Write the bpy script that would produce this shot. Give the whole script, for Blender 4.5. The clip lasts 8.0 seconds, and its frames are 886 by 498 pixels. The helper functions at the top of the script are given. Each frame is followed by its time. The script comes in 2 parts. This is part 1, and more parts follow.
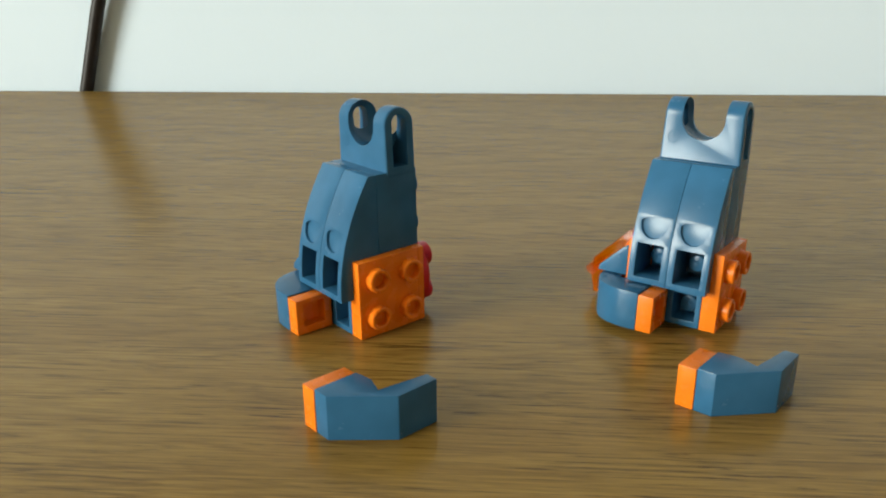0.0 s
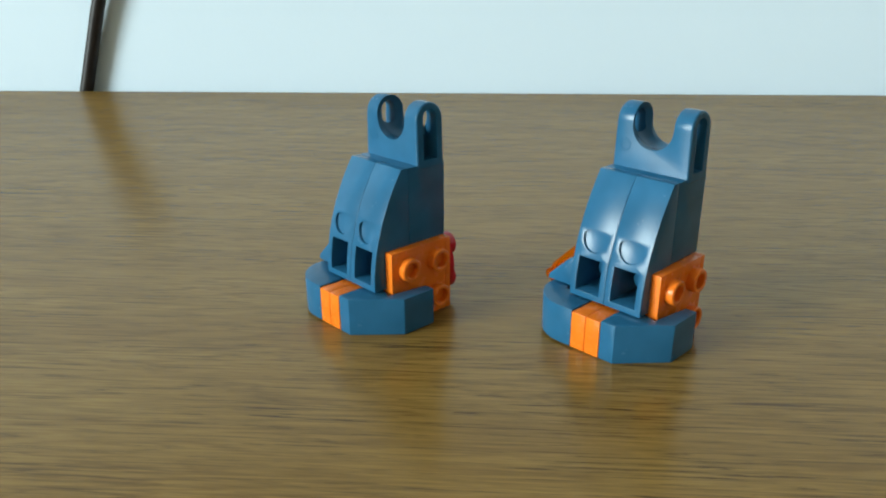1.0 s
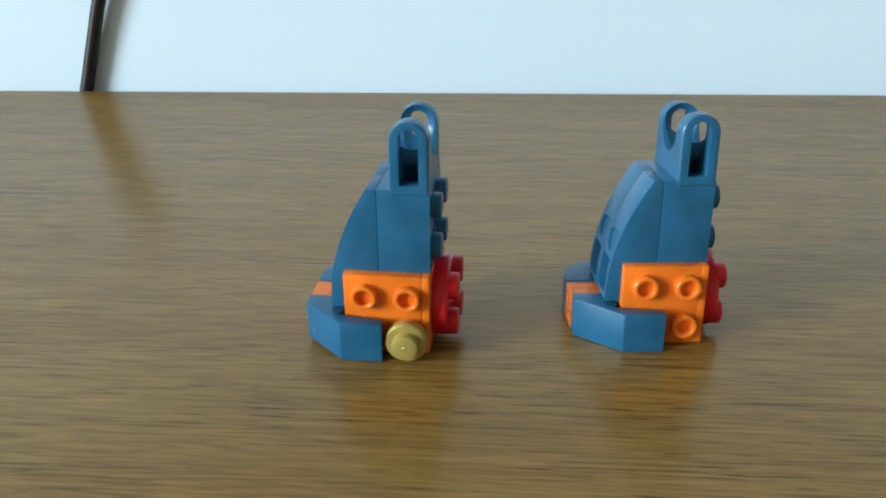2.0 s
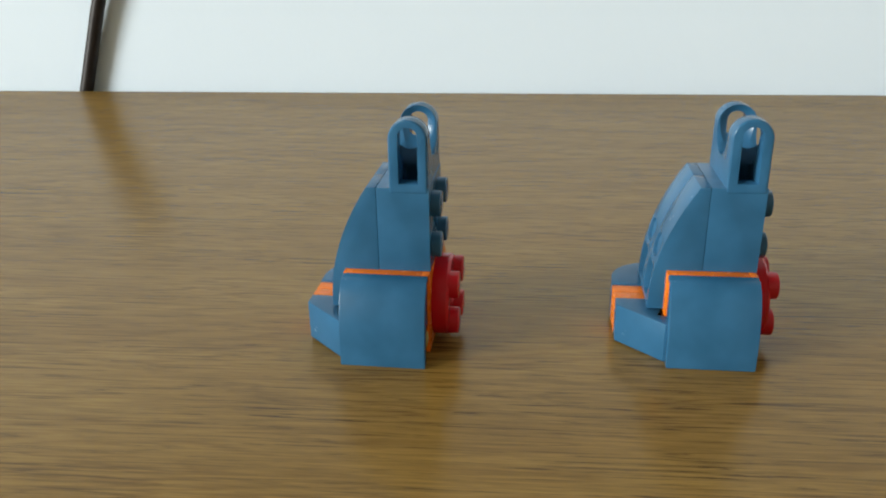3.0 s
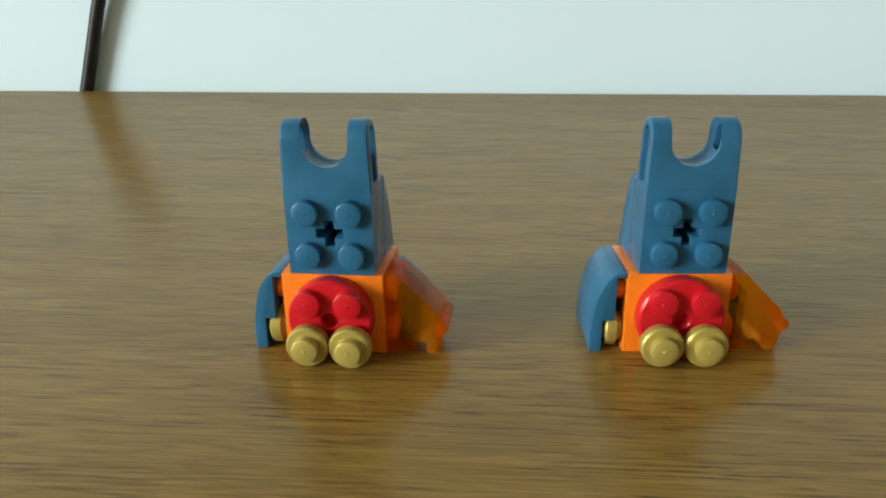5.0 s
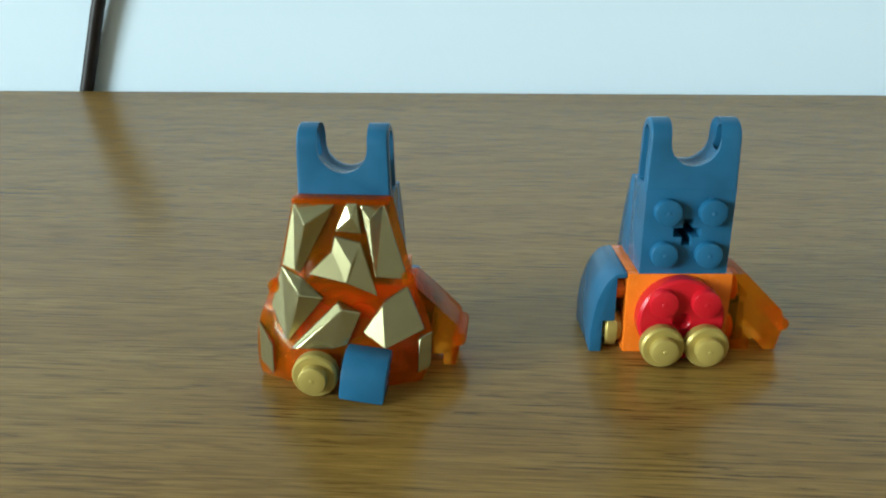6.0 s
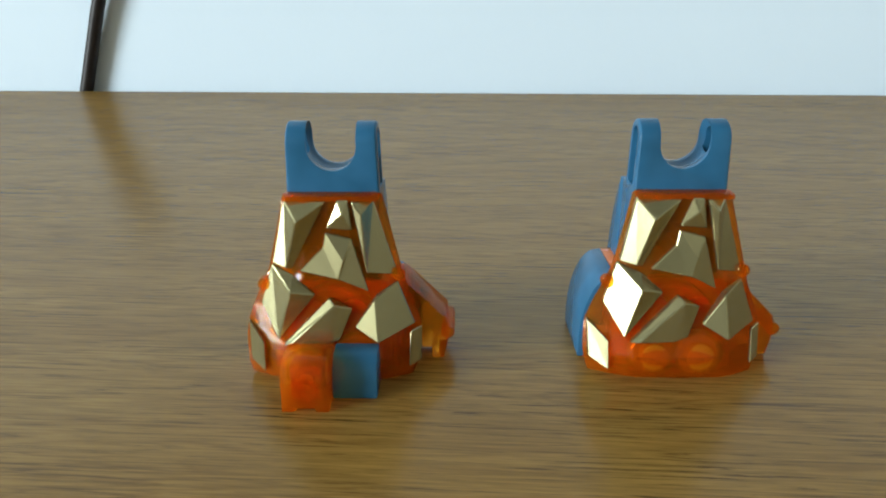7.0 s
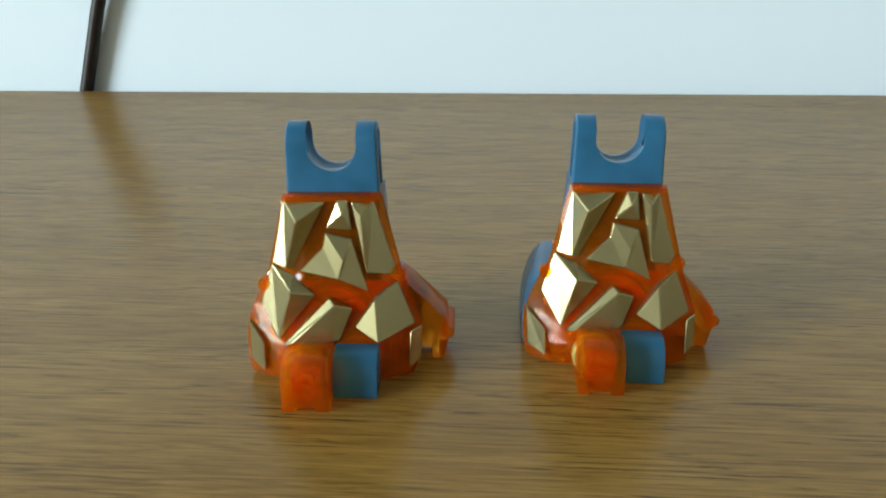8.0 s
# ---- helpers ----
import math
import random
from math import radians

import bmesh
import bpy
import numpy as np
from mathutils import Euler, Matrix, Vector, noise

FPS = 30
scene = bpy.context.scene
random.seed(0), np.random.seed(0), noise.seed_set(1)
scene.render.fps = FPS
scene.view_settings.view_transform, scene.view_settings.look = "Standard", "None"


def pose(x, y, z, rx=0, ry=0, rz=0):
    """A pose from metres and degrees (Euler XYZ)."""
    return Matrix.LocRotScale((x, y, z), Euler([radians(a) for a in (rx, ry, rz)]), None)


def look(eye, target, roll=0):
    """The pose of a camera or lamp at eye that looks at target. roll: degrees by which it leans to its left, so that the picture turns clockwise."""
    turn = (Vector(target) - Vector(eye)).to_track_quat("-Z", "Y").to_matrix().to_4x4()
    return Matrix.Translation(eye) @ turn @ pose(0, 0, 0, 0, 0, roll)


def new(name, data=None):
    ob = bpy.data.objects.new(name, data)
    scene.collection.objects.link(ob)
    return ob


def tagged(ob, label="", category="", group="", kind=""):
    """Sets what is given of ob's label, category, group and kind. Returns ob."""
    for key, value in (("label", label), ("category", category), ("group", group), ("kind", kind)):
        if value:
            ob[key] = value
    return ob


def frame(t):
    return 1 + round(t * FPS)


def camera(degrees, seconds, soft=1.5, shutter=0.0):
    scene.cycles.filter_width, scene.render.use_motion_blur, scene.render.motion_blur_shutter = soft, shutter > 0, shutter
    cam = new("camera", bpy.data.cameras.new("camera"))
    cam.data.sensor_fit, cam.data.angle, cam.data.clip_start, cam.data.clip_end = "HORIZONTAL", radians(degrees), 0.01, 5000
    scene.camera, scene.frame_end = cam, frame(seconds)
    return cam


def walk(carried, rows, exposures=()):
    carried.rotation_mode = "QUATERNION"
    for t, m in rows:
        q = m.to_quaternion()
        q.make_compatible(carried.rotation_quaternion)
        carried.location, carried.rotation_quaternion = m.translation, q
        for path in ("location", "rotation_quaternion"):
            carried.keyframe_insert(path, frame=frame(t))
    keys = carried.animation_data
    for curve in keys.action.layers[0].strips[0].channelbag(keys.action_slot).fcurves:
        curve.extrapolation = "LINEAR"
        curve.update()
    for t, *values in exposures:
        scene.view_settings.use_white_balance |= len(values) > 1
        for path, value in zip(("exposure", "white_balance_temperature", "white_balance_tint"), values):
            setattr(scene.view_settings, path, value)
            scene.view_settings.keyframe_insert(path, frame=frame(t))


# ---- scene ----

MM = 0.001
cam = camera(60.0, 8.0, soft=2.0)
EYE = (0.0, 0.0, 0.0671)
AIM = (0.0, math.cos(radians(19.32)), 0.0671 - math.sin(radians(19.32)))
# the camera's automatic white balance, which changes from shot to shot: from when, stops, kelvin, tint
BALANCE = [(0.0, 0.0, 7250, 9), (0.3, 0.0, 6200, 3), (1.1, 0.0, 6900, 19), (1.4, 0.0, 5900, 7), (2.2, 0.0, 6500, 13), (2.8, 0.0, 6900, 14), (3.2, 0.0, 6800, 16), (3.5, 0.0, 6400, 5),
           (4.2, -0.06, 6800, 3), (5.3, 0.0, 6000, 2), (5.8, 0.0, 5950, 0), (6.2, 0.0, 6150, 1), (6.6, 0.0, 6200, 9), (7.5, 0.0, 6550, 3), (7.9, 0.0, 6350, 7)]
SHOTS = [BALANCE[0]]
for before, after in zip(BALANCE, BALANCE[1:]):
    SHOTS += [(after[0] - 2 / 30, *before[1:]), (after[0] - 1 / 30, *after[1:])]
walk(cam, [(0.0, look(EYE, AIM, -0.30)), (8.0, look(EYE, AIM, -0.30))], SHOTS + [(8.0, *BALANCE[-1][1:])])

# ---- light ----
ROOM = pose(0, 0.4883, 0, 0, 0, -4.3)      # origin on the table's far edge, y away from the camera
world = bpy.data.worlds.new("sky")
scene.world = world
world.use_nodes = True
wn = world.node_tree.nodes
sky = wn.new("ShaderNodeTexSky")
sky.sky_type, sky.sun_disc = "NISHITA", False
sky.sun_elevation, sky.sun_rotation = radians(48), radians(70)
world.node_tree.links.new(sky.outputs[0], wn["Background"].inputs[0])
wn["Background"].inputs[1].default_value = 0.1
sun = new("sun", bpy.data.lights.new("sun", "SUN"))
sun.data.energy, sun.data.angle, sun.data.color = 2.5, radians(0.5), (1.0, 0.95, 0.88)
sun.matrix_world = look((3, 1.2, 4), (0, 0, 0))
WIN_X, WIN_Y, WIN_Z, WIN_W, WIN_H = -5.3, -3.95, 1.38, 2.95, 2.4
daylight = new("window_daylight", bpy.data.lights.new("window_daylight", "AREA"))
daylight.data.shape, daylight.data.size, daylight.data.size_y = "RECTANGLE", WIN_W, WIN_H
daylight.data.energy, daylight.data.color = 745.0, (0.893, 0.985, 0.968)
daylight.matrix_world = ROOM @ look((WIN_X - 0.02, WIN_Y, WIN_Z), (0, WIN_Y, WIN_Z))


# ---- materials ----
def material(name, base, rough=0.4, metal=0.0, coat=0.0):
    m = bpy.data.materials.new(name)
    m.use_nodes = True
    b = m.node_tree.nodes["Principled BSDF"]
    b.inputs["Base Color"].default_value = (*base, 1)
    b.inputs["Roughness"].default_value = rough
    b.inputs["Metallic"].default_value = metal
    b.inputs["Coat Weight"].default_value = coat
    return m, m.node_tree.nodes, m.node_tree.links, b


def mapped(nodes, links, scale, kind="Object"):
    co, mp = nodes.new("ShaderNodeTexCoord"), nodes.new("ShaderNodeMapping")
    mp.inputs["Scale"].default_value = scale
    links.new(co.outputs[kind], mp.inputs[0])
    return mp.outputs[0]


def noise_at(nodes, links, vec, scale, detail=3.0, distortion=0.0, fine=0.5):
    n = nodes.new("ShaderNodeTexNoise")
    n.inputs["Scale"].default_value, n.inputs["Detail"].default_value = scale, detail
    n.inputs["Distortion"].default_value, n.inputs["Roughness"].default_value = distortion, fine
    links.new(vec, n.inputs["Vector"])
    return n.outputs["Fac"]


def ramp(nodes, links, fac, stops):
    r = nodes.new("ShaderNodeValToRGB")
    while len(r.color_ramp.elements) < len(stops):
        r.color_ramp.elements.new(0.5)
    for e, (p, c) in zip(r.color_ramp.elements, stops):
        e.position, e.color = p, (*c, 1)
    links.new(fac, r.inputs[0])
    return r.outputs[0]


def mix(nodes, links, kind, fac, a, b):
    n = nodes.new("ShaderNodeMix")
    n.data_type, n.blend_type = "RGBA", kind
    for key, v in ((0, fac), (6, a), (7, b)):
        if isinstance(v, (int, float)):
            n.inputs[key].default_value = v
        elif isinstance(v, tuple):
            n.inputs[key].default_value = (*v, 1)
        else:
            links.new(v, n.inputs[key])
    return n.outputs[2]


def bump(nodes, links, b, height, strength, distance):
    n = nodes.new("ShaderNodeBump")
    n.inputs["Strength"].default_value, n.inputs["Distance"].default_value = strength, distance
    links.new(height, n.inputs["Height"])
    links.new(n.outputs[0], b.inputs["Normal"])


def plastic(name, base, rough=0.26, metal=0.0):
    """Moulded plastic: fine handling scuffs in the gloss, faint unevenness in colour and surface."""
    m, nodes, links, b = material(name, base, rough, metal)
    b.inputs["Specular IOR Level"].default_value = 0.31
    vec = mapped(nodes, links, (1, 1, 1))
    broad, fine = noise_at(nodes, links, vec, 140, 2), noise_at(nodes, links, vec, 420, 2)
    dark = tuple(c * 0.86 for c in base)
    light = tuple(min(1, c * 1.08 + 0.004) for c in base)
    links.new(ramp(nodes, links, broad, [(0.3, dark), (0.7, light)]), b.inputs["Base Color"])
    r = nodes.new("ShaderNodeMapRange")
    r.inputs["To Min"].default_value, r.inputs["To Max"].default_value = rough - 0.02, rough + 0.04
    links.new(fine, r.inputs["Value"])
    links.new(r.outputs[0], b.inputs["Roughness"])
    bump(nodes, links, b, broad, 0.05, 0.0003)
    return m


def foil(name, base):
    """Metallic gold coating: even, slightly satin, with faint broad unevenness."""
    m, nodes, links, b = material(name, base, 0.27, 0.92)
    vec = mapped(nodes, links, (1, 1, 1))
    links.new(ramp(nodes, links, noise_at(nodes, links, vec, 220, 2), [(0.3, tuple(c * 0.92 for c in base)), (0.7, base)]), b.inputs["Base Color"])
    return m


def clear_plastic(name, colour, tint, scatter, rough=0.03):
    """Tinted transparent plastic: part of the light passes the thin wall straight, part is refracted, a little scatters inside it."""
    m, nodes, links, b = material(name, colour, rough)
    b.inputs["Specular IOR Level"].default_value = 0.5
    b.inputs["Transmission Weight"].default_value, b.inputs["IOR"].default_value = 1.0, 1.45
    vec = mapped(nodes, links, (1, 1, 1))
    bump(nodes, links, b, noise_at(nodes, links, vec, 260, 2), 0.1, 0.0003)
    straight, walls = nodes.new("ShaderNodeBsdfTransparent"), nodes.new("ShaderNodeMixShader")
    straight.inputs["Color"].default_value = (*tint, 1)
    walls.inputs[0].default_value = 0.58
    links.new(b.outputs[0], walls.inputs[1])
    links.new(straight.outputs[0], walls.inputs[2])
    behind, before = nodes.new("ShaderNodeBsdfTranslucent"), nodes.new("ShaderNodeBsdfDiffuse")
    inside, both = nodes.new("ShaderNodeMixShader"), nodes.new("ShaderNodeMixShader")
    behind.inputs["Color"].default_value = before.inputs["Color"].default_value = (*scatter, 1)
    links.new(behind.outputs[0], inside.inputs[1])
    links.new(before.outputs[0], inside.inputs[2])
    both.inputs[0].default_value = 0.16
    links.new(walls.outputs[0], both.inputs[1])
    links.new(inside.outputs[0], both.inputs[2])
    links.new(both.outputs[0], nodes["Material Output"].inputs["Surface"])
    return m


def wood_material():
    """Oak veneer under a satin lacquer: long soft dark streaks, finer fibres, arched growth rings here and there."""
    m, nodes, links, b = material("oak_veneer", (0.25, 0.18, 0.07), 0.25)
    b.inputs["Specular IOR Level"].default_value = 0.0
    mottle = noise_at(nodes, links, mapped(nodes, links, (3, 14, 1)), 3.0, 5, 0.8)
    fibre = noise_at(nodes, links, mapped(nodes, links, (36, 760, 1)), 2.0, 6, 0.5, 0.66)
    pore = noise_at(nodes, links, mapped(nodes, links, (20, 590, 1)), 2.6, 6, 0.9, 0.62)
    rings = noise_at(nodes, links, mapped(nodes, links, (2.6, 26, 1)), 2.4, 6, 0.6)
    fade = noise_at(nodes, links, mapped(nodes, links, (9, 90, 1)), 2.0, 3, 0.4)
    times, frac = nodes.new("ShaderNodeMath"), nodes.new("ShaderNodeMath")
    times.operation, times.inputs[1].default_value, frac.operation = "MULTIPLY", 17.0, "FRACT"
    links.new(rings, times.inputs[0])
    links.new(times.outputs[0], frac.inputs[0])
    base = ramp(nodes, links, mottle, [(0.3, (0.262, 0.145, 0.031)), (0.55, (0.300, 0.173, 0.040)), (0.75, (0.334, 0.200, 0.051))])
    line = ramp(nodes, links, frac.outputs[0], [(0.30, (1, 1, 1)), (0.48, (0.72, 0.67, 0.60)), (0.56, (0.78, 0.74, 0.68)), (0.82, (1, 1, 1))])
    mask = ramp(nodes, links, fade, [(0.40, (0.10, 0.10, 0.10)), (0.62, (1, 1, 1))])
    threads = ramp(nodes, links, fibre, [(0.3, (0.70, 0.67, 0.62)), (0.7, (1.20, 1.20, 1.20))])
    pores = ramp(nodes, links, pore, [(0.36, (0.20, 0.15, 0.10)), (0.45, (0.92, 0.92, 0.91)), (0.62, (1.10, 1.10, 1.10))])
    col = mix(nodes, links, "MULTIPLY", 1.0, base, threads)
    col = mix(nodes, links, "MULTIPLY", mask, col, line)
    patchy = noise_at(nodes, links, mapped(nodes, links, (5, 30, 1)), 2.0, 3, 0.6)
    where = ramp(nodes, links, patchy, [(0.38, (0.5, 0.5, 0.5)), (0.6, (1, 1, 1))])
    col = mix(nodes, links, "MULTIPLY", where, col, pores)
    links.new(col, b.inputs["Base Color"])
    relief = mix(nodes, links, "MULTIPLY", 1.0, fibre, pores)
    bump(nodes, links, b, relief, 0.06, 0.0004)
    lacquer, both, r = nodes.new("ShaderNodeBsdfGlossy"), nodes.new("ShaderNodeMixShader"), nodes.new("ShaderNodeMapRange")
    r.inputs["To Min"].default_value, r.inputs["To Max"].default_value = 0.19, 0.26
    links.new(mottle, r.inputs["Value"])
    links.new(r.outputs[0], lacquer.inputs["Roughness"])
    edge_on, share = nodes.new("ShaderNodeLayerWeight"), nodes.new("ShaderNodeMapRange")
    edge_on.inputs["Blend"].default_value = 0.5
    for key, value in (("From Min", 0.4), ("From Max", 0.9), ("To Min", 0.045), ("To Max", 0.22)):
        share.inputs[key].default_value = value
    links.new(edge_on.outputs["Facing"], share.inputs["Value"])
    links.new(share.outputs[0], both.inputs[0])
    links.new(b.outputs[0], both.inputs[1])
    links.new(lacquer.outputs[0], both.inputs[2])
    links.new(both.outputs[0], nodes["Material Output"].inputs["Surface"])
    return m


def plaster_material(name, base):
    m, nodes, links, b = material(name, base, 0.75)
    vec = mapped(nodes, links, (1, 1, 1))
    broad, fine = noise_at(nodes, links, vec, 2.4, 4), noise_at(nodes, links, vec, 130, 4)
    links.new(ramp(nodes, links, broad, [(0.25, tuple(c * 0.95 for c in base)), (0.75, base)]), b.inputs["Base Color"])
    bump(nodes, links, b, fine, 0.15, 0.001)
    return m


BLUE = plastic("steel_blue_plastic", (0.022, 0.114, 0.226), 0.25)
ORANGE = plastic("orange_plastic", (0.86, 0.19, 0.012), 0.26)
RED = plastic("red_plastic", (0.56, 0.008, 0.018), 0.22)
GOLD = plastic("pearl_gold_plastic", (0.47, 0.355, 0.095), 0.36, 0.35)
FOIL = foil("gold_metallic_print", (0.46, 0.425, 0.235))
CLEAR = clear_plastic("clear_orange_plastic", (1.0, 0.57, 0.09), (1.0, 0.54, 0.06), (1.0, 0.28, 0.004))
WOOD = wood_material()
WALL = plaster_material("white_wall_paint", (0.715, 0.825, 0.94))
ROOM_WALL = plaster_material("room_wall_paint", (0.23, 0.205, 0.165))
FLOOR = plaster_material("floor_covering", (0.09, 0.065, 0.045))
CABLE = plastic("black_cable_sheath", (0.018, 0.013, 0.012), 0.45)
FRAME = plastic("white_window_frame", (0.75, 0.75, 0.73), 0.4)


# ---- shapes, in millimetres ----
def box(bm, x0, x1, y0, y1, z0, z1):
    v = [bm.verts.new((x, y, z)) for x in (x0, x1) for y in (y0, y1) for z in (z0, z1)]
    for f in ((0, 1, 3, 2), (4, 6, 7, 5), (0, 4, 5, 1), (2, 3, 7, 6), (0, 2, 6, 4), (1, 5, 7, 3)):
        bm.faces.new([v[i] for i in f])
    return bm


def prism(bm, outline, axis, a, b):
    """Extrudes a 2D outline along an axis; the outline holds the other two coordinates in order."""
    def at(p, h):
        q = list(p)
        q.insert("xyz".index(axis), h)
        return bm.verts.new(q)
    low, high = [at(p, a) for p in outline], [at(p, b) for p in outline]
    n = len(outline)
    bm.faces.new(low[::-1])
    bm.faces.new(high)
    for i in range(n):
        bm.faces.new((low[i], low[(i + 1) % n], high[(i + 1) % n], high[i]))
    bmesh.ops.recalc_face_normals(bm, faces=bm.faces)
    return bm


def lathe(bm, profile, centre, way, seg=28):
    """Turns (radius, height) points round an axis that starts at centre and runs along way."""
    turn = Vector(way).to_track_quat("Z", "Y").to_matrix()
    rings = []
    for r, h in profile:
        if r < 1e-6:
            rings.append([bm.verts.new(Vector(centre) + turn @ Vector((0, 0, h)))])
        else:
            rings.append([bm.verts.new(Vector(centre) + turn @ Vector((r * math.cos(k * math.tau / seg), r * math.sin(k * math.tau / seg), h))) for k in range(seg)])
    for a, b in zip(rings, rings[1:]):
        for k in range(seg):
            j = (k + 1) % seg
            if len(a) == 1:
                bm.faces.new((a[0], b[j], b[k]))
            elif len(b) == 1:
                bm.faces.new((a[k], a[j], b[0]))
            else:
                bm.faces.new((a[k], a[j], b[j], b[k]))
    bmesh.ops.recalc_face_normals(bm, faces=bm.faces)
    return bm


def carved(bm, cutters, mode="DIFFERENCE"):
    """The solid bm with the solid cutters taken away from it or joined to it, one after another."""
    for c in cutters:
        obs = []
        for k, b in (("solid", bm), ("cutter", c)):
            me = bpy.data.meshes.new(k)
            bmesh.ops.recalc_face_normals(b, faces=b.faces)
            b.to_mesh(me)
            b.free()
            obs.append(new(k, me))
        mod = obs[0].modifiers.new("cut", "BOOLEAN")
        mod.object, mod.operation, mod.solver = obs[1], mode, "EXACT"
        out = bpy.data.meshes.new_from_object(obs[0].evaluated_get(bpy.context.evaluated_depsgraph_get()))
        for o in obs:
            me = o.data
            bpy.data.objects.remove(o)
            bpy.data.meshes.remove(me)
        bm = bmesh.new()
        bm.from_mesh(out)
        bpy.data.meshes.remove(out)
    return bm


def rounded(bm, width=0.22, limit=30, seg=2):
    bmesh.ops.remove_doubles(bm, verts=bm.verts, dist=0.002)
    bmesh.ops.dissolve_limit(bm, angle_limit=radians(1), verts=bm.verts, edges=bm.edges)
    edges = [e for e in bm.edges if len(e.link_faces) == 2 and e.calc_face_angle(0) > radians(limit)]
    bmesh.ops.bevel(bm, geom=edges, offset=width, segments=seg, affect="EDGES", clamp_overlap=True, profile=0.6)
    return bm


def edged(bm, width):
    edges = [e for e in bm.edges if len(e.link_faces) == 2 and e.calc_face_angle(0) > radians(9)]
    bmesh.ops.bevel(bm, geom=edges, offset=width, segments=1, affect="EDGES", clamp_overlap=True)
    return bm


def mesh_of(name, bm, mat, scale=MM, smooth=32):
    me = bpy.data.meshes.new(name)
    bmesh.ops.scale(bm, vec=(scale,) * 3, verts=bm.verts)
    for f in bm.faces:
        f.smooth = smooth > 0
    bm.to_mesh(me)
    bm.free()
    if smooth:
        me.set_sharp_from_angle(angle=radians(smooth))
    me.materials.append(mat)
    return me


def part(name, bm, mat, parent, label="", smooth=32):
    ob = new(name, mesh_of(name, bm, mat, smooth=smooth))
    ob.parent = parent
    return tagged(ob, label)


def thing(name, label, category, group="", kind=""):
    return tagged(new(name), label, category, group, kind)


def solid_stud(bm, centre, way, r=2.42, h=1.75):
    return lathe(bm, [(r, -0.3), (r, h - 0.28), (r - 0.08, h - 0.1), (r - 0.28, h), (0.45, h), (0.35, h + 0.08), (0, h + 0.1)], centre, way)


def hollow_stud(bm, centre, way, r=2.42, h=1.75):
    return lathe(bm, [(r, -0.3), (r, h - 0.2), (r - 0.2, h), (1.75, h), (1.55, h - 0.15), (1.5, 0.35), (0, 0.35)], centre, way)


def bmn():
    return bmesh.new()


# ---- room and table ----
def structure(name, bm, mat, label, category, smooth=0):
    ob = new(name, mesh_of(name, bm, mat, scale=1.0, smooth=smooth))
    ob.matrix_world = ROOM
    return tagged(ob, label, category, kind="structure")


def build_room():
    south, low, high = -6.0, -0.75, 2.75
    structure("wall_north", box(bmn(), WIN_X, 1.7, 0.0145, 0.142, low, high), WALL, "smooth white painted wall behind the table", "wall")
    structure("wall_east", box(bmn(), 1.7, 1.8, south, 0.142, low, high), ROOM_WALL, "plain beige painted side wall", "wall")
    structure("wall_south", box(bmn(), WIN_X, 1.7, south - 0.1, south, low, high), ROOM_WALL, "plain beige painted rear wall", "wall")
    y0, y1 = WIN_Y - WIN_W / 2, WIN_Y + WIN_W / 2
    z0, z1 = WIN_Z - WIN_H / 2, WIN_Z + WIN_H / 2
    bm = bmn()
    box(bm, WIN_X - 0.15, WIN_X, south, y0, low, high)
    box(bm, WIN_X - 0.15, WIN_X, y1, 0.142, low, high)
    box(bm, WIN_X - 0.15, WIN_X, y0, y1, low, z0)
    box(bm, WIN_X - 0.15, WIN_X, y0, y1, z1, high)
    structure("wall_west", bm, ROOM_WALL, "plain beige painted wall with a window opening", "wall")
    structure("floor", box(bmn(), WIN_X - 0.15, 1.8, south - 0.1, 0.142, low - 0.1, low), FLOOR, "plain brown floor covering", "floor")
    structure("ceiling", box(bmn(), WIN_X - 0.15, 1.8, south - 0.1, 0.142, high, high + 0.1), ROOM_WALL, "plain painted ceiling", "ceiling")
    frame_bm = bmn()
    for a, b, c, d in ((y0, y0 + 0.05, z0, z1), (y1 - 0.05, y1, z0, z1), (y0 + 0.05, y1 - 0.05, z0, z0 + 0.05), (y0 + 0.05, y1 - 0.05, z1 - 0.05, z1)):
        box(frame_bm, WIN_X - 0.12, WIN_X - 0.06, a, b, c, d)
    structure("window_1", frame_bm, FRAME, "white framed window that lets in the daylight", "window")


def build_table():
    table = thing("table", "brown oak-veneered table with a satin top against the wall", "table")
    table.matrix_world = ROOM
    top = rounded(box(bmn(), -800, 800, -640, 0, -28, 0), 1.2, 30, 3)
    part("tabletop", top, WOOD, table, "satin oak veneer with long straight grain")
    for x in (-740, 740):
        for y in (-590, -50):
            part("leg", rounded(box(bmn(), x - 25, x + 25, y - 25, y + 25, -750, -28), 2), WOOD, table)


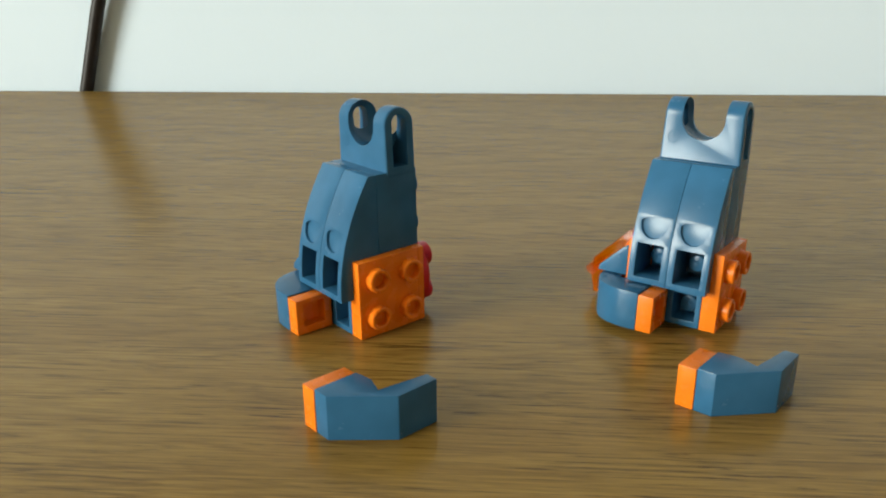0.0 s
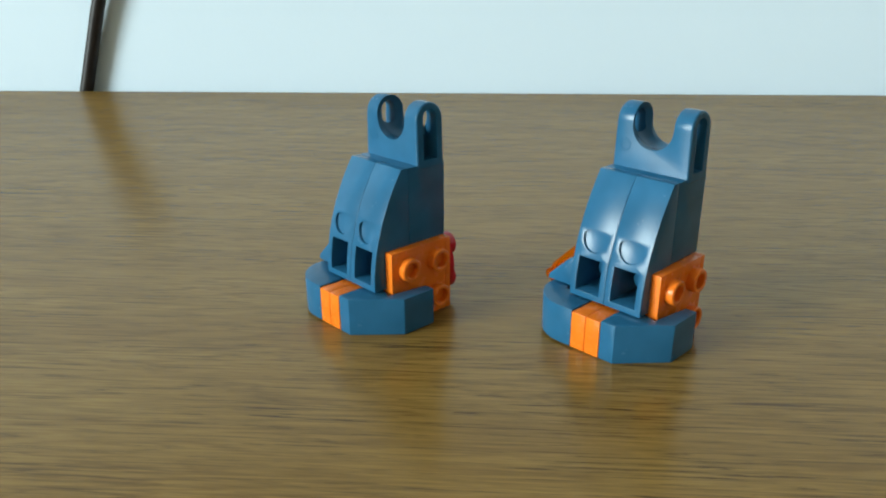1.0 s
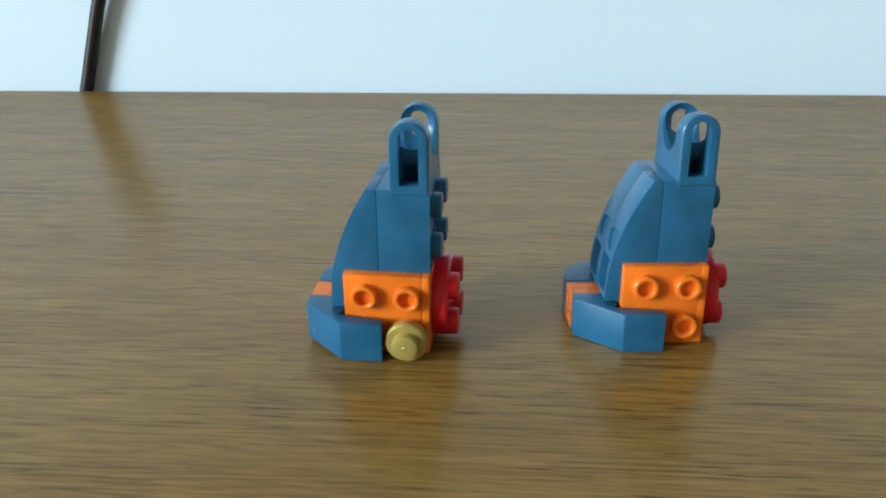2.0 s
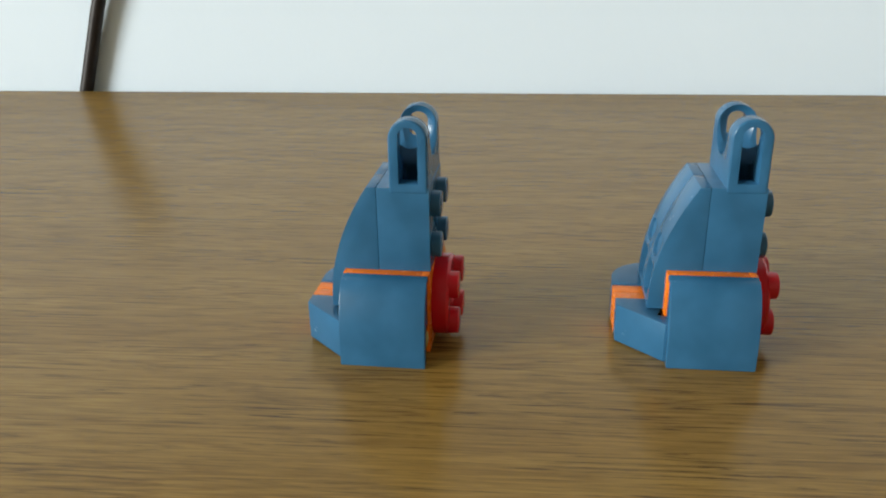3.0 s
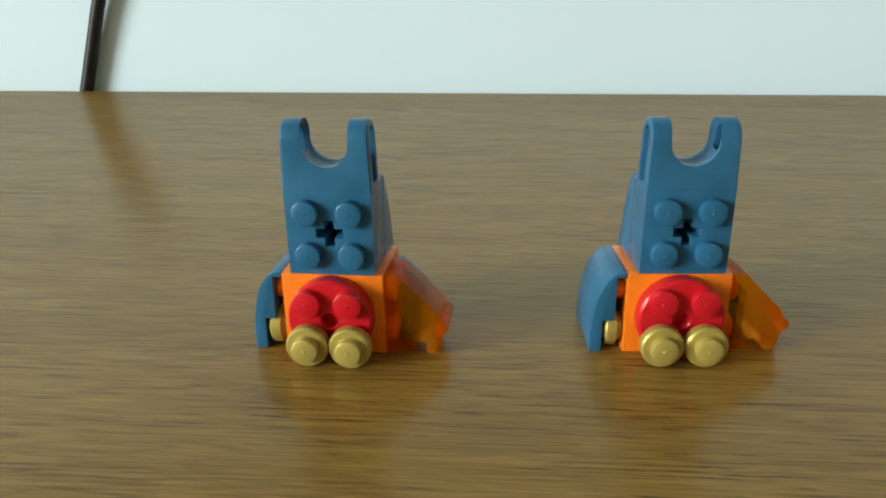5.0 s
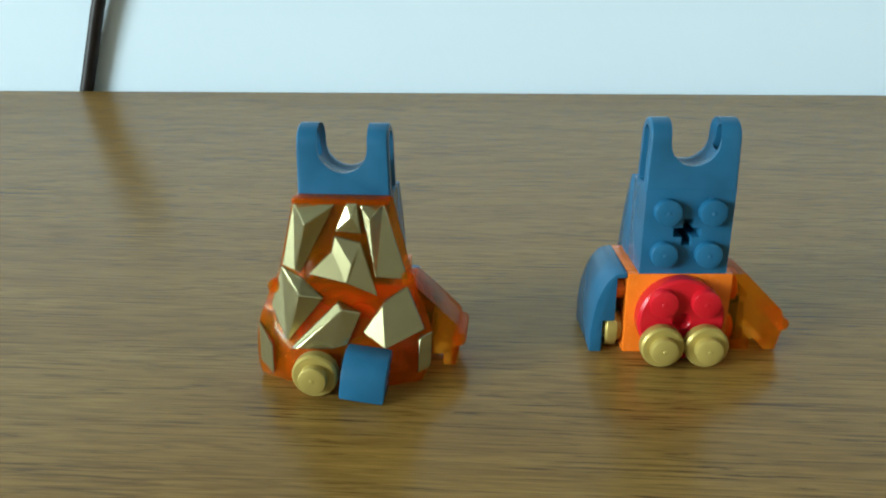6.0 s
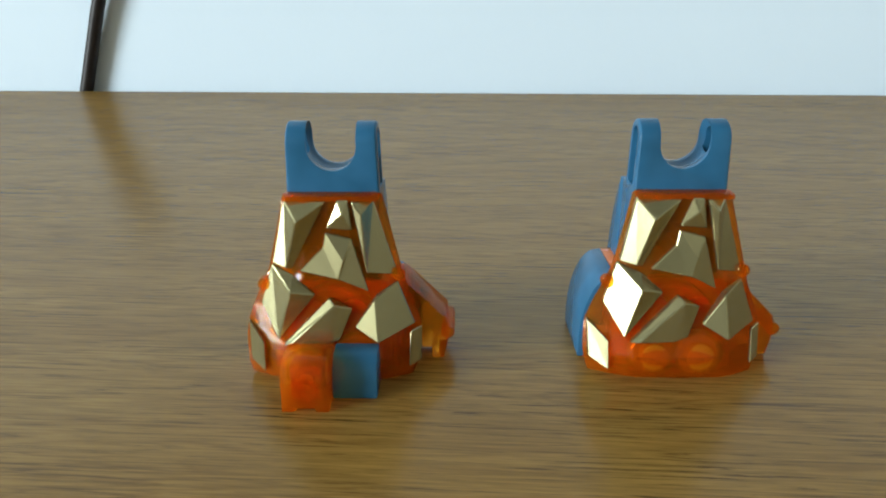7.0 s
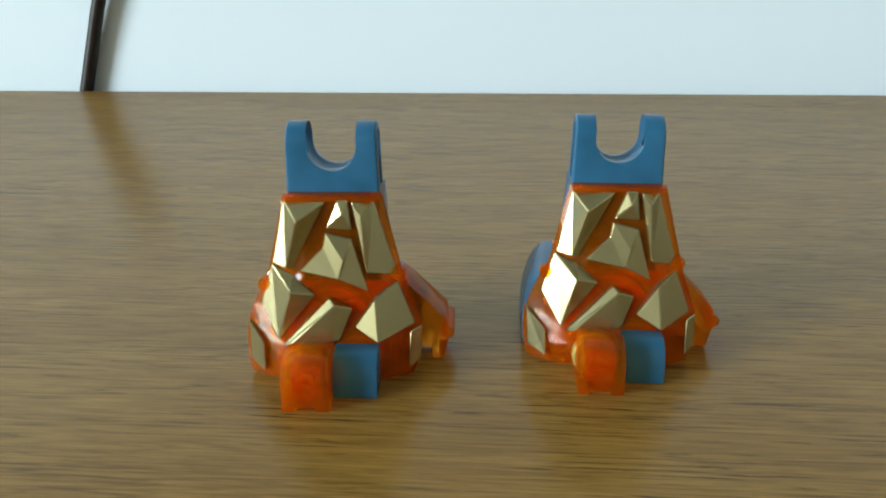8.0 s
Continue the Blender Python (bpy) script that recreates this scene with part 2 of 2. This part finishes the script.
def build_cable():
    cu = bpy.data.curves.new("cable", "CURVE")
    cu.dimensions, cu.bevel_depth, cu.bevel_resolution = "3D", 0.0042, 5
    sp = cu.splines.new("NURBS")
    pts = ((-0.2674, 0.0098, -0.7), (-0.2674, 0.0098, -0.2), (-0.2461, 0.0098, -0.03), (-0.2370, 0.0096, 0), (-0.2284, 0.0090, 0.027), (-0.2195, 0.0078, 0.055), (-0.2106, 0.0062, 0.078), (-0.2080, 0.0068, 0.089), (-0.2068, 0.018, 0.093), (-0.206, 0.04, 0.094), (-0.205, 0.07, 0.094))
    sp.points.add(len(pts) - 1)
    for p, c in zip(sp.points, pts):
        p.co = (*c, 1)
    sp.use_endpoint_u = True
    tmp = new("cable_curve", cu)
    me = bpy.data.meshes.new_from_object(tmp.evaluated_get(bpy.context.evaluated_depsgraph_get()))
    bpy.data.objects.remove(tmp)
    for p in me.polygons:
        p.use_smooth = True
    me.materials.append(CABLE)
    ob = tagged(new("cable", me), "thick black cable hanging down behind the table edge", "cable")
    ob.matrix_world = ROOM


# ---- the toy leg; x to its right, y from its studded back to its curved front ----
def socket_brick():
    bm = box(bmn(), -7.95, 7.95, 0, 9.55, 16.05, 32)
    arch = [(0.15, 31.0)] + [(3.65 - 3.5 * math.cos(a), 40.8 + 3.4 * math.sin(a)) for a in [k * math.pi / 14 for k in range(15)]] + [(7.15, 31.0)]
    arms = rounded(prism(bmn(), arch, "x", -8.15, 8.15), 0.55, 45, 3)
    for v in arms.verts:
        v.co.x *= 1 - 0.045 * max(0, v.co.z - 31) / 12.8
    ball = bmn()
    bmesh.ops.create_uvsphere(ball, u_segments=32, v_segments=18, radius=5.35, matrix=Matrix.Translation((0, 3.65, 41.1)))
    throat = prism(bmn(), [(4.3 * math.cos(a), 40.4 + 4.3 * math.sin(a)) for a in [math.pi + k * math.pi / 14 for k in range(15)]] + [(4.3, 48), (-4.3, 48)], "y", -2, 10)
    slots = []
    for s in (-1, 1):
        rim = [(3.65 - 1.75 * math.cos(a), 41.3 + 1.6 * math.sin(a)) for a in [k * math.pi / 10 for k in range(11)]] + [(5.4, 32.8), (1.9, 32.8)]
        slots.append(prism(bmn(), rim, "x", min(s * 4.6, s * 9), max(s * 4.6, s * 9)))
        for inner, low, high in ((0.5, 29.0, 34.9), (2.7, 34.5, 36.0), (3.95, 35.5, 37.0)):
            slots.append(box(bmn(), min(s * inner, s * 5), max(s * inner, s * 5), 2.0, 5.3, low, high))
    bm = carved(bm, [arms], "UNION")
    cross = [prism(bmn(), [(-2.5, 23.1), (2.5, 23.1), (2.5, 24.9), (-2.5, 24.9)], "y", -1, 8.2), prism(bmn(), [(-0.9, 21.5), (0.9, 21.5), (0.9, 26.5), (-0.9, 26.5)], "y", -1, 8.2)]
    return rounded(carved(bm, [ball, throat] + slots + cross), 0.2, 32, 2)


def curved_slope(x0):
    x1 = x0 + 7.9
    curve = [(18.9, 8.1)] + [(18.9 - 0.0142 * (z - 9) ** 2, z) for z in [9 + 23 * k / 16 for k in range(17)]] + [(9.65, 32.0), (9.65, 8.1)]
    bm = prism(bmn(), curve, "x", x0, x1)
    hole = box(bmn(), x0 + 1.25, x1 - 1.25, 9.0, 22, 9.3, 16.2)
    c = (x0 + x1) / 2
    rim = [(c + 2.75 * math.cos(a), 20.4 + (3.1 if math.sin(a) < 0 else 1.1) * math.sin(a)) for a in [k * math.tau / 28 for k in range(28)]]
    dish = prism(bmn(), rim, "y", 16, 23)
    for v in dish.verts:
        if v.co.y < 17:
            v.co.y = 18.3 - 0.0142 * (v.co.z - 9) ** 2
    return rounded(carved(bm, [hole, dish]), 0.13, 34, 2)


def base_brick():
    bm = box(bmn(), -6.6, 6.65, 1.6, 16, 0.05, 15.95)
    holes = [box(bmn(), -5.6, -1.0, 10.5, 20, 1.3, 6.8), box(bmn(), 0.6, 5.0, 10.5, 20, 1.3, 6.8)]
    holes += [box(bmn(), x, x + 5.4, 9.0, 20, 9.3, 20) for x in (-6.7, 1.3)]
    return rounded(carved(bm, holes), 0.15)


def clear_wedge():
    out = [(9.4, 0.3), (9.4, 15.8), (12.0, 15.8), (19.7, 8.2), (20.1, 4.6), (19.2, 0.3)]
    bm = prism(bmn(), out, "y", 0.5, 9.5)
    bm = carved(bm, [box(bmn(), 11.0, 17.4, 1.8, 8.2, 1.6, 8.6), box(bmn(), 14.2, 17.0, -1, 11, -1, 2.4), box(bmn(), 18.2, 22, 3.4, 6.6, -1, 3.0)])
    return rounded(bm, 0.25, 25)


def inner_slope():
    out = [(9.4, 7.95), (9.4, 14.0), (10.6, 13.8), (15.4, 9.2), (15.8, 7.95)]
    return rounded(prism(bmn(), out, "y", 10.8, 15.9), 0.25, 30)


def build_leg(group):
    leg = thing("toy_leg", "toy lower leg of steel-blue and orange bricks with red disc", "toy leg", group)
    core = part("socket_brick", socket_brick(), BLUE, leg, "steel-blue brick with two ball-socket arms")
    part("moulding_mark", lathe(bmn(), [(1.25, -0.1), (1.25, 0.06), (1.0, 0.06), (1.0, -0.1)], (5.6, 7.13, 36.4), (0, 1, 0), 20), BLUE, core)
    for x in (-4, 4):
        for z in (20, 28):
            part("stud", solid_stud(bmn(), (x, 0, z), (0, -1, 0)), BLUE, core)
    for x0 in (-7.95, 0.05):
        slope = part("curved_slope", curved_slope(x0), BLUE, leg, "steel-blue curved slope with a square socket")
        part("stud", solid_stud(bmn(), (x0 + 3.95, 9.0, 12.6), (0, 1, 0), 1.7, 4.0), BLUE, slope)
    base = part("base_brick", base_brick(), BLUE, leg, "steel-blue inner brick")
    for x in (-3.3, 2.8):
        part("stud", solid_stud(bmn(), (x, 10.5, 4), (0, 1, 0), 1.7, 2.6), BLUE, base)
    part("rear_plate", rounded(box(bmn(), -9.9, 9.35, 0, 1.5, 0, 16), 0.3), ORANGE, leg, "bright orange plate")
    for x0, way in ((-9.9, -1), (6.75, 1)):
        plate = part("side_plate", rounded(box(bmn(), x0, x0 + (3.2 if way < 0 else 2.6), 1.51, 16, 0, 16), 0.14), ORANGE, leg, "bright orange square plate with four hollow studs")
        for y in (4, 12):
            for z in (4, 12):
                part("stud", hollow_stud(bmn(), (x0 if way < 0 else x0 + 2.6, y, z), (way, 0, 0)), ORANGE, plate)
    disc = lathe(bmn(), [(0, 0), (7.9, 0), (7.95, -0.2), (7.95, -2.7), (7.5, -3.2), (1.7, -3.2), (1.5, -3.0), (1.5, -1.0), (0, -1.0)], (-0.3, -0.02, 8), (0, 1, 0), 44)
    disc = part("round_plate", disc, RED, leg, "glossy red round plate with four studs")
    for x in (-4.1, 3.5):
        for z in (4.2, 11.8):
            part("stud", solid_stud(bmn(), (x, -3.2, z), (0, -1, 0), 2.6), RED, disc)
    wedge = part("clear_wedge", clear_wedge(), CLEAR, leg, "transparent orange faceted wedge", smooth=20)
    part("bar", lathe(bmn(), [(0, 0), (1.0, 0), (1.25, 0.25), (1.25, 9.6), (1.0, 9.85), (0, 9.85)], (19.9, 0.1, 5.6), (0, 1, 0), 20), CLEAR, wedge)
    part("inner_slope", inner_slope(), BLUE, leg, "steel-blue curved slope behind the wedge")
    armour_pieces(leg, 1)
    return leg


def armour_pieces(parent, s):
    """Half of the foot's bumper on the side s (-1: outer, 1: inner): an orange end plate and a blue angled block."""
    slab = box(bmn(), min(0.04 * s, 3.2 * s), max(0.04 * s, 3.2 * s), 16.4, 24.5, 0.05, 7.5)
    if s > 0:
        slab = carved(slab, [box(bmn(), -1, 2.5, 18.0, 22.8, 1.7, 6.4)])
    part("end_plate", rounded(slab, 0.2), ORANGE, parent, "orange end plate")
    out = [(3.25, 24.4), (6.4, 24.4), (13.8, 16.2), (13.8, 8.4), (11.4, 8.4), (10.1, 17.2), (6.8, 16.0), (3.25, 16.4)]
    if s > 0:
        arc = [(6.0 + 8.5 * math.sin(a), 16.2 + 8.3 * math.cos(a)) for a in [k * math.pi / 16 for k in range(9)]]
        out = [(3.25, 24.5)] + arc + [(14.5, 8.4), (11.4, 8.4), (10.1, 17.2), (6.8, 16.0), (3.25, 16.4)]
    part("angled_block", rounded(prism(bmn(), [(x * s, y) for x, y in out], "z", 0.05, 7.8), 0.22), BLUE, parent, "steel-blue angled block")


def build_bumper(group):
    ob = thing("foot_bumper", "steel-blue angled bumper block with an orange end plate", "toy part", group)
    armour_pieces(ob, -1)
    return ob


def build_fender(group):
    ob = thing("side_fender", "smooth steel-blue curved cover on the side of the toy leg", "toy part", group)
    out = [(-9.95, 16.1), (-9.95, 15.0), (-11.7, 15.0), (-11.7, 6.4), (-13.9, 6.4), (-13.9, 0.05), (-16.2, 0.05)]
    out += [(-11.0 - 5.2 * math.cos(a), 2.6 + 13.35 * math.sin(a)) for a in [k * math.pi / 2 / 12 for k in range(12)]]
    part("cover", rounded(prism(bmn(), out, "y", 0.1, 15.9), 0.3, 34), BLUE, ob)
    return ob


def round_stud_piece(name, centre, way, group, label):
    ob = thing(name, label, "toy part", group)
    part("disc", lathe(bmn(), [(0, 0), (3.0, 0), (3.1, 0.8), (3.9, 1.0), (3.95, 1.3), (3.95, 2.8), (3.6, 3.2), (0, 3.2)], centre, way, 32), GOLD, ob)
    c = Vector(centre) + 3.2 * Vector(way)
    part("stud", solid_stud(bmn(), c, way, 2.45), GOLD, ob)
    return ob


def shell_y(x, z):
    """How far out the shell's surface lies; it bulges over the studs near its foot."""
    bulge = 2.5 * math.exp(-((z - 4.6) / 4.2) ** 2) * max(0, 1 - (x / 15.5) ** 4)
    half = 8.6 + (32 - z) / 32 * 6.2
    return -(3.4 + (32 - z) / 32 * 4.6) + max(0, abs(x + 0.4) / half - 0.5) * 5.0 - bulge


def gem(outline, rims, ridge, faces):
    """A raised facet on the shell. outline: its edge, rims: how proud each corner stands, ridge: inner points with their height, faces: corners, first those of the outline, then the ridge's."""
    bm = bmn()
    top = [bm.verts.new((x, shell_y(x, z) - h, z)) for (x, z), h in zip(outline, rims)]
    low = [bm.verts.new((x, shell_y(x, z) + 0.5, z)) for x, z in outline]
    top += [bm.verts.new((x, shell_y(x, z) - h, z)) for x, z, h in ridge]
    n = len(outline)
    for i in range(n):
        j = (i + 1) % n
        bm.faces.new((low[i], low[j], top[j], top[i]))
    for f in faces:
        bm.faces.new([top[k] for k in f])
    bm.faces.new(low)
    bmesh.ops.recalc_face_normals(bm, faces=bm.faces)
    return bm


def build_shell(group):
    ob = thing("rock_shell", "transparent orange rock-shaped shell with raised metallic gold facets", "toy part", group)
    bm, rough_cut = bmn(), random.Random(4)
    rows = []
    for z, left, right in ((32.4, -8.6, 8.6), (26, -10.0, 10.2), (19, -11.7, 12.0), (15.5, -13.4, 13.0), (12.5, -14.8, 14.2), (9.3, -16.0, 15.3), (6.8, -16.2, 15.3), (4.4, -16.2, 15.2), (2.2, -15.9, 14.6), (0.4, -15.2, 13.8)):
        xs = [left + (right - left) * (k + (rough_cut.uniform(-0.22, 0.22) if 0 < k < 8 else 0)) / 8 for k in range(9)]
        rows.append([bm.verts.new((x, shell_y(x, z) + rough_cut.uniform(0, 0.35), z)) for x in xs])
    for a, b in zip(rows, rows[1:]):
        for k in range(8):
            bm.faces.new((a[k], a[k + 1], b[k + 1], b[k]))
    bmesh.ops.recalc_face_normals(bm, faces=bm.faces)
    bmesh.ops.solidify(bm, geom=bm.faces[:], thickness=1.1)
    bmesh.ops.recalc_face_normals(bm, faces=bm.faces)
    part("body", bm, CLEAR, ob, "transparent orange faceted body", smooth=0)
    for x, z in ((-12.3, 16.6), (11.4, 18.6)):
        part("lug", lathe(bmn(), [(0, 0), (1.0, 0), (1.2, 0.3), (1.2, 1.8), (0.9, 2.1), (0, 2.1)], (x, shell_y(x, z) + 1.0, z), (0, -1, 0), 14), CLEAR, ob)
    part("top_rim", rounded(box(bmn(), -8.2, 8.2, -3.6, -0.1, 31.7, 32.6), 0.2), CLEAR, ob, "transparent orange rim")
    gems = (
        ([(-8.2, 31.7), (-0.8, 31.8), (-6.9, 19.9), (-7.9, 20.3), (-10.6, 20.6)], (1.0, 0.3, 0.2, 1.2, 0.9), [(-5.6, 28.8, 2.4)], [(0, 1, 5), (0, 5, 3, 4), (1, 2, 3, 5)]),
        ([(1.2, 32.0), (3.1, 32.0), (3.7, 26.9), (-0.8, 27.2)], 0.4, [(2.1, 29.8, 1.1)], [(0, 1, 4), (1, 2, 4), (2, 3, 4), (3, 0, 4)]),
        ([(3.7, 31.8), (7.2, 31.6), (11.3, 18.2), (6.1, 19.6)], (0.8, 0.3, 0.1, 1.0), [(5.4, 29.9, 1.9)], [(0, 1, 4), (0, 4, 3), (1, 2, 3, 4)]),
        ([(-0.9, 26.5), (3.6, 25.4), (6.3, 16.0), (1.3, 18.8), (-5.5, 19.9), (-1.4, 23.9)], (0.4, 0.3, 0.1, 1.6, 0.7, 0.5), [(2.3, 21.9, 1.4)], [(0, 1, 6, 5), (5, 6, 3, 4), (1, 2, 3, 6)]),
        ([(-10.9, 20.3), (-6.9, 18.8), (-3.0, 15.6), (-9.6, 7.6), (-13.1, 13.1)], (0.5, 0.3, 0.2, 0.5, 0.4), [(-7.0, 16.6, 2.2)], [(0, 1, 2, 5), (2, 3, 5), (0, 5, 3, 4)]),
        ([(-8.7, 7.1), (-0.5, 15.2), (3.5, 13.2), (1.3, 8.0), (-1.2, 7.4)], (0.6, 0.7, 0.3, 0.2, 0.4), [(-7.5, 7.4, 1.1), (0.5, 14.3, 1.8)], [(0, 1, 6, 5), (1, 2, 6), (2, 3, 4, 5, 6), (0, 5, 4)]),
        ([(3.9, 10.1), (7.5, 15.3), (11.2, 17.2), (14.2, 9.4), (8.1, 7.9)], (0.5, 2.0, 0.5, 0.2, 1.9), [], [(0, 1, 4), (1, 2, 3, 4)]),
        ([(-15.7, 9.8), (-12.3, 7.0), (-12.1, 1.8), (-15.3, 3.0)], (0.6, 1.3, 1.3, 0.6), [], [(0, 1, 2, 3)]),
        ([(13.4, 8.4), (15.4, 8.8), (15.3, 2.8), (13.2, 2.4)], (0.9, 0.35, 0.35, 0.9), [], [(0, 1, 2, 3)]),
    )
    for outline, rims, ridge, faces in gems:
        part("facet", edged(gem(outline, rims if isinstance(rims, tuple) else [rims] * len(outline), ridge, faces), 0.16), FOIL, ob, "metallic gold facet", smooth=0)
    return ob


def build_blue_toe(group):
    ob = thing("blue_toe", "steel-blue curved toe tile at the front of the shell", "toy part", group)
    out = [(-8.4, 7.7), (-10.9, 7.7)] + [(-10.9 - 3.7 * math.sin(a), 2.0 + 5.7 * math.cos(a)) for a in [k * math.pi / 16 for k in range(1, 9)]] + [(-14.6, 0.1), (-8.4, 0.1)]
    part("tile", rounded(prism(bmn(), out, "x", 0.6, 8.3), 0.5, 30), BLUE, ob)
    return ob


def build_clear_toe(group):
    ob = thing("clear_toe", "transparent orange toe brick at the front of the shell", "toy part", group)
    out = [(-11.0, 8.8), (-15.2, 8.8), (-18.0, 7.4), (-18.9, 5.0), (-18.9, 0.1), (-11.0, 0.1)]
    bm = prism(bmn(), out, "x", -7.1, 0.7)
    bm = carved(bm, [box(bmn(), -5.8, -0.6, -16.6, -9, 1.4, 7.2), box(bmn(), -5.5, -0.9, -21, -18.1, 1.5, 5.9), box(bmn(), -4.9, -1.5, -21, -17.6, -1, 0.8)])
    brick = part("brick", rounded(bm, 0.28, 25), CLEAR, ob, smooth=20)
    part("ring", lathe(bmn(), [(1.5, -0.1), (1.5, 0.5), (1.9, 0.5), (1.9, -0.1)], (-3.2, -18.1, 3.7), (0, -1, 0), 22), CLEAR, brick)
    part("tube", lathe(bmn(), [(2.3, 0), (2.3, 5.2), (1.5, 5.2), (1.5, 0)], (-3.2, -16.5, 4.4), (0, 1, 0), 20), CLEAR, brick)
    return ob


# ---- motion ----
FEET = [Vector(p) for p in ((-9.9, 0, 0), (-9.9, 16, 0), (9.35, 0, 0), (9.35, 16, 0), (-13.8, 8.4, 0), (-13.8, 16.2, 0), (-6.4, 24.4, 0), (14.5, 8.4, 0), (6.4, 24.4, 0), (-0.3, -3, 0.05))]


def on_table(x, y, turn, back=0.0, side=0.0, tilt=0.0):
    """A stand on the table, in millimetres and degrees; a leg that leans a little rests on its lowest corner. tilt: of a toe on its shell."""
    m = pose(0, 0, 0, back, 0, 0) @ pose(0, 0, 0, 0, side, 0) @ pose(0, 0, 0, 0, 0, turn)
    m = Matrix.Translation((x * MM, y * MM, -min((m @ p).z for p in FEET) * MM)) @ m
    return m @ pose(0.0044, 0, abs(tilt) * 0.00007, 0, tilt, 0) @ pose(-0.0044, 0, 0)


STEP = 1 / 30
# (from when it stands so, x, y in millimetres, turn in degrees, lean towards and across the camera)
LEFT_STANDS = [(0.0, -10.2, 154.6, 130.1, 0.7, -0.5), (0.3, -7.9, 156.0, 132.1, 4.0, 0.1), (0.7, -5.2, 160.6, 133.0, 1.7, 0), (1.1, -3.6, 151.3, 95.0, 2.0, 0), (1.4, -1.4, 140.4, 83.1, 5.5, 0.1), (2.4, -1.2, 141.0, 82.5, 3.7, -0.4),
               (3.1, -6.0, 137.7, -4.0, 1.5, -0.5), (3.5, -14.8, 132.9, -9.0, 1.1, -1.6), (3.8, -20.1, 132.1, -7.2, 1.8, -0.8), (5.1, -16.6, 129.0, -4.5, 1.0, 0), (5.5, -14.5, 126.2, -5.5, 0.6, 0), (5.9, -17.0, 127.5, -5.5, 0.5, 0), (6.2, -19.1, 129.2, -1.6, 0.3, 0)]
RIGHT_STANDS = [(0.0, 54.8, 156.2, 144.2, -2.2, 1.7), (0.7, 44.1, 148.1, 134.1, 2.4, 0.1), (1.2, 49.9, 145.4, 91.8, 1.2, 0), (1.4, 50.1, 145.2, 90.4, 1.2, 0), (2.1, 54.5, 142.5, 88.0, 2.0, 0), (2.7, 58.4, 139.0, 82.6, 3.3, -1.1),
                (3.2, 52.8, 137.6, 0.0, 0, 0.8), (4.2, 50.5, 132.9, -8.3, 1.5, -1.4), (4.6, 43.9, 131.4, -0.5, 0.5, 0.1), (6.6, 41.3, 129.4, -0.2, 0.3, 0.3), (7.5, 33.6, 129.0, -3.2, 0.3, 0.2), (7.9, 31.3, 134.0, -3.9, 0.3, 0.2)]


def held(stands):
    """Rows for walk(): each stand is held until the next, and the change is quick, as in stop motion."""
    rows = []
    for i, (t, *stand) in enumerate(stands):
        if i:
            tp, *last = stands[i - 1]
            if abs(stand[2] - last[2]) > 60:
                rows.append((t - 2 * STEP, on_table(*[(p + q) / 2 for p, q in zip(stand, last)])))
            elif t - 2 * STEP > tp:
                rows.append((t - 2 * STEP, on_table(*last)))
        rows.append((t if i == 0 else t - STEP, on_table(*stand)))
        if i + 1 < len(stands) and abs(stands[i + 1][3] - stand[2]) > 60:
            rows.append((stands[i + 1][0] - 3 * STEP, on_table(*stand)))
    rows.append((8.0, on_table(*stands[-1][1:])))
    return rows


def joined(stands, t, waits):
    """The stands of a piece that waits at one place and is fixed to its leg at t."""
    return [(0.0, *waits, 0, 0)] + [(t, *[s for s in stands if s[0] <= t + 0.01][-1][1:])] + [s for s in stands if s[0] > t + 0.01]


build_room()
build_table()
build_cable()
GROUP = "toy robot legs"
leg_left, leg_right = build_leg(GROUP), build_leg(GROUP)
PIECES = []
for stands, bumper_at, gold_at, fender_at, studs_at, shell_at, toes_at, rest in (
        (LEFT_STANDS, (0.3, -4.15, 123.2, 132.4), 1.4, 2.4, (3.5, 3.8), 5.1, (5.5, 5.9, 6.2), 190),
        (RIGHT_STANDS, (0.7, 54.95, 130.6, 137.7), 2.1, 2.7, (4.2, 4.6), 6.6, (7.1, 7.5, 7.9), 270)):
    PIECES.append((build_bumper("foot bumpers"), stands, bumper_at[0], bumper_at[1:]))
    SIDE = "pearl-gold round stud on the side of the toy leg"
    PIECES.append((round_stud_piece("gold_stud", (-10.1, 4, 4), (-1, 0, 0), "gold studs", SIDE), stands, gold_at, (rest, 40, 87)))
    PIECES.append((build_fender("side fenders"), stands, fender_at, (rest, 75, 87)))
    for x, t in zip((-4.1, 3.9), studs_at):
        PIECES.append((round_stud_piece("gold_stud", (x, -3.25, 4), (0, -1, 0), "gold studs", "pearl-gold round stud on the red disc"), stands, t, (rest + 4 * x, 100, -4)))
    PIECES.append((build_shell("rock shells"), stands, shell_at, (rest, 140, -3)))
    PIECES.append((round_stud_piece("gold_stud", (-3.7, -9.5, 4), (0, -1, 0), "gold studs", "pearl-gold round stud on the orange shell"), stands, toes_at[0], (rest - 20, 175, -3)))
    PIECES.append((build_blue_toe("toes"), stands, toes_at[1], (rest, 190, -3)))
    PIECES.append((build_clear_toe("toes"), stands, toes_at[2], (rest + 20, 190, -3)))


def motions():
    walk(leg_left, held(LEFT_STANDS))
    walk(leg_right, held(RIGHT_STANDS))
    for piece, stands, t, waits in PIECES:
        rows = joined(stands, t, waits)
        if t == 5.9:    # the blue toe is set on askew, then straightened
            rows = [(*row, 7.0 if row[0] == t else 0.0) for row in rows]
        walk(piece, held(rows))


motions()
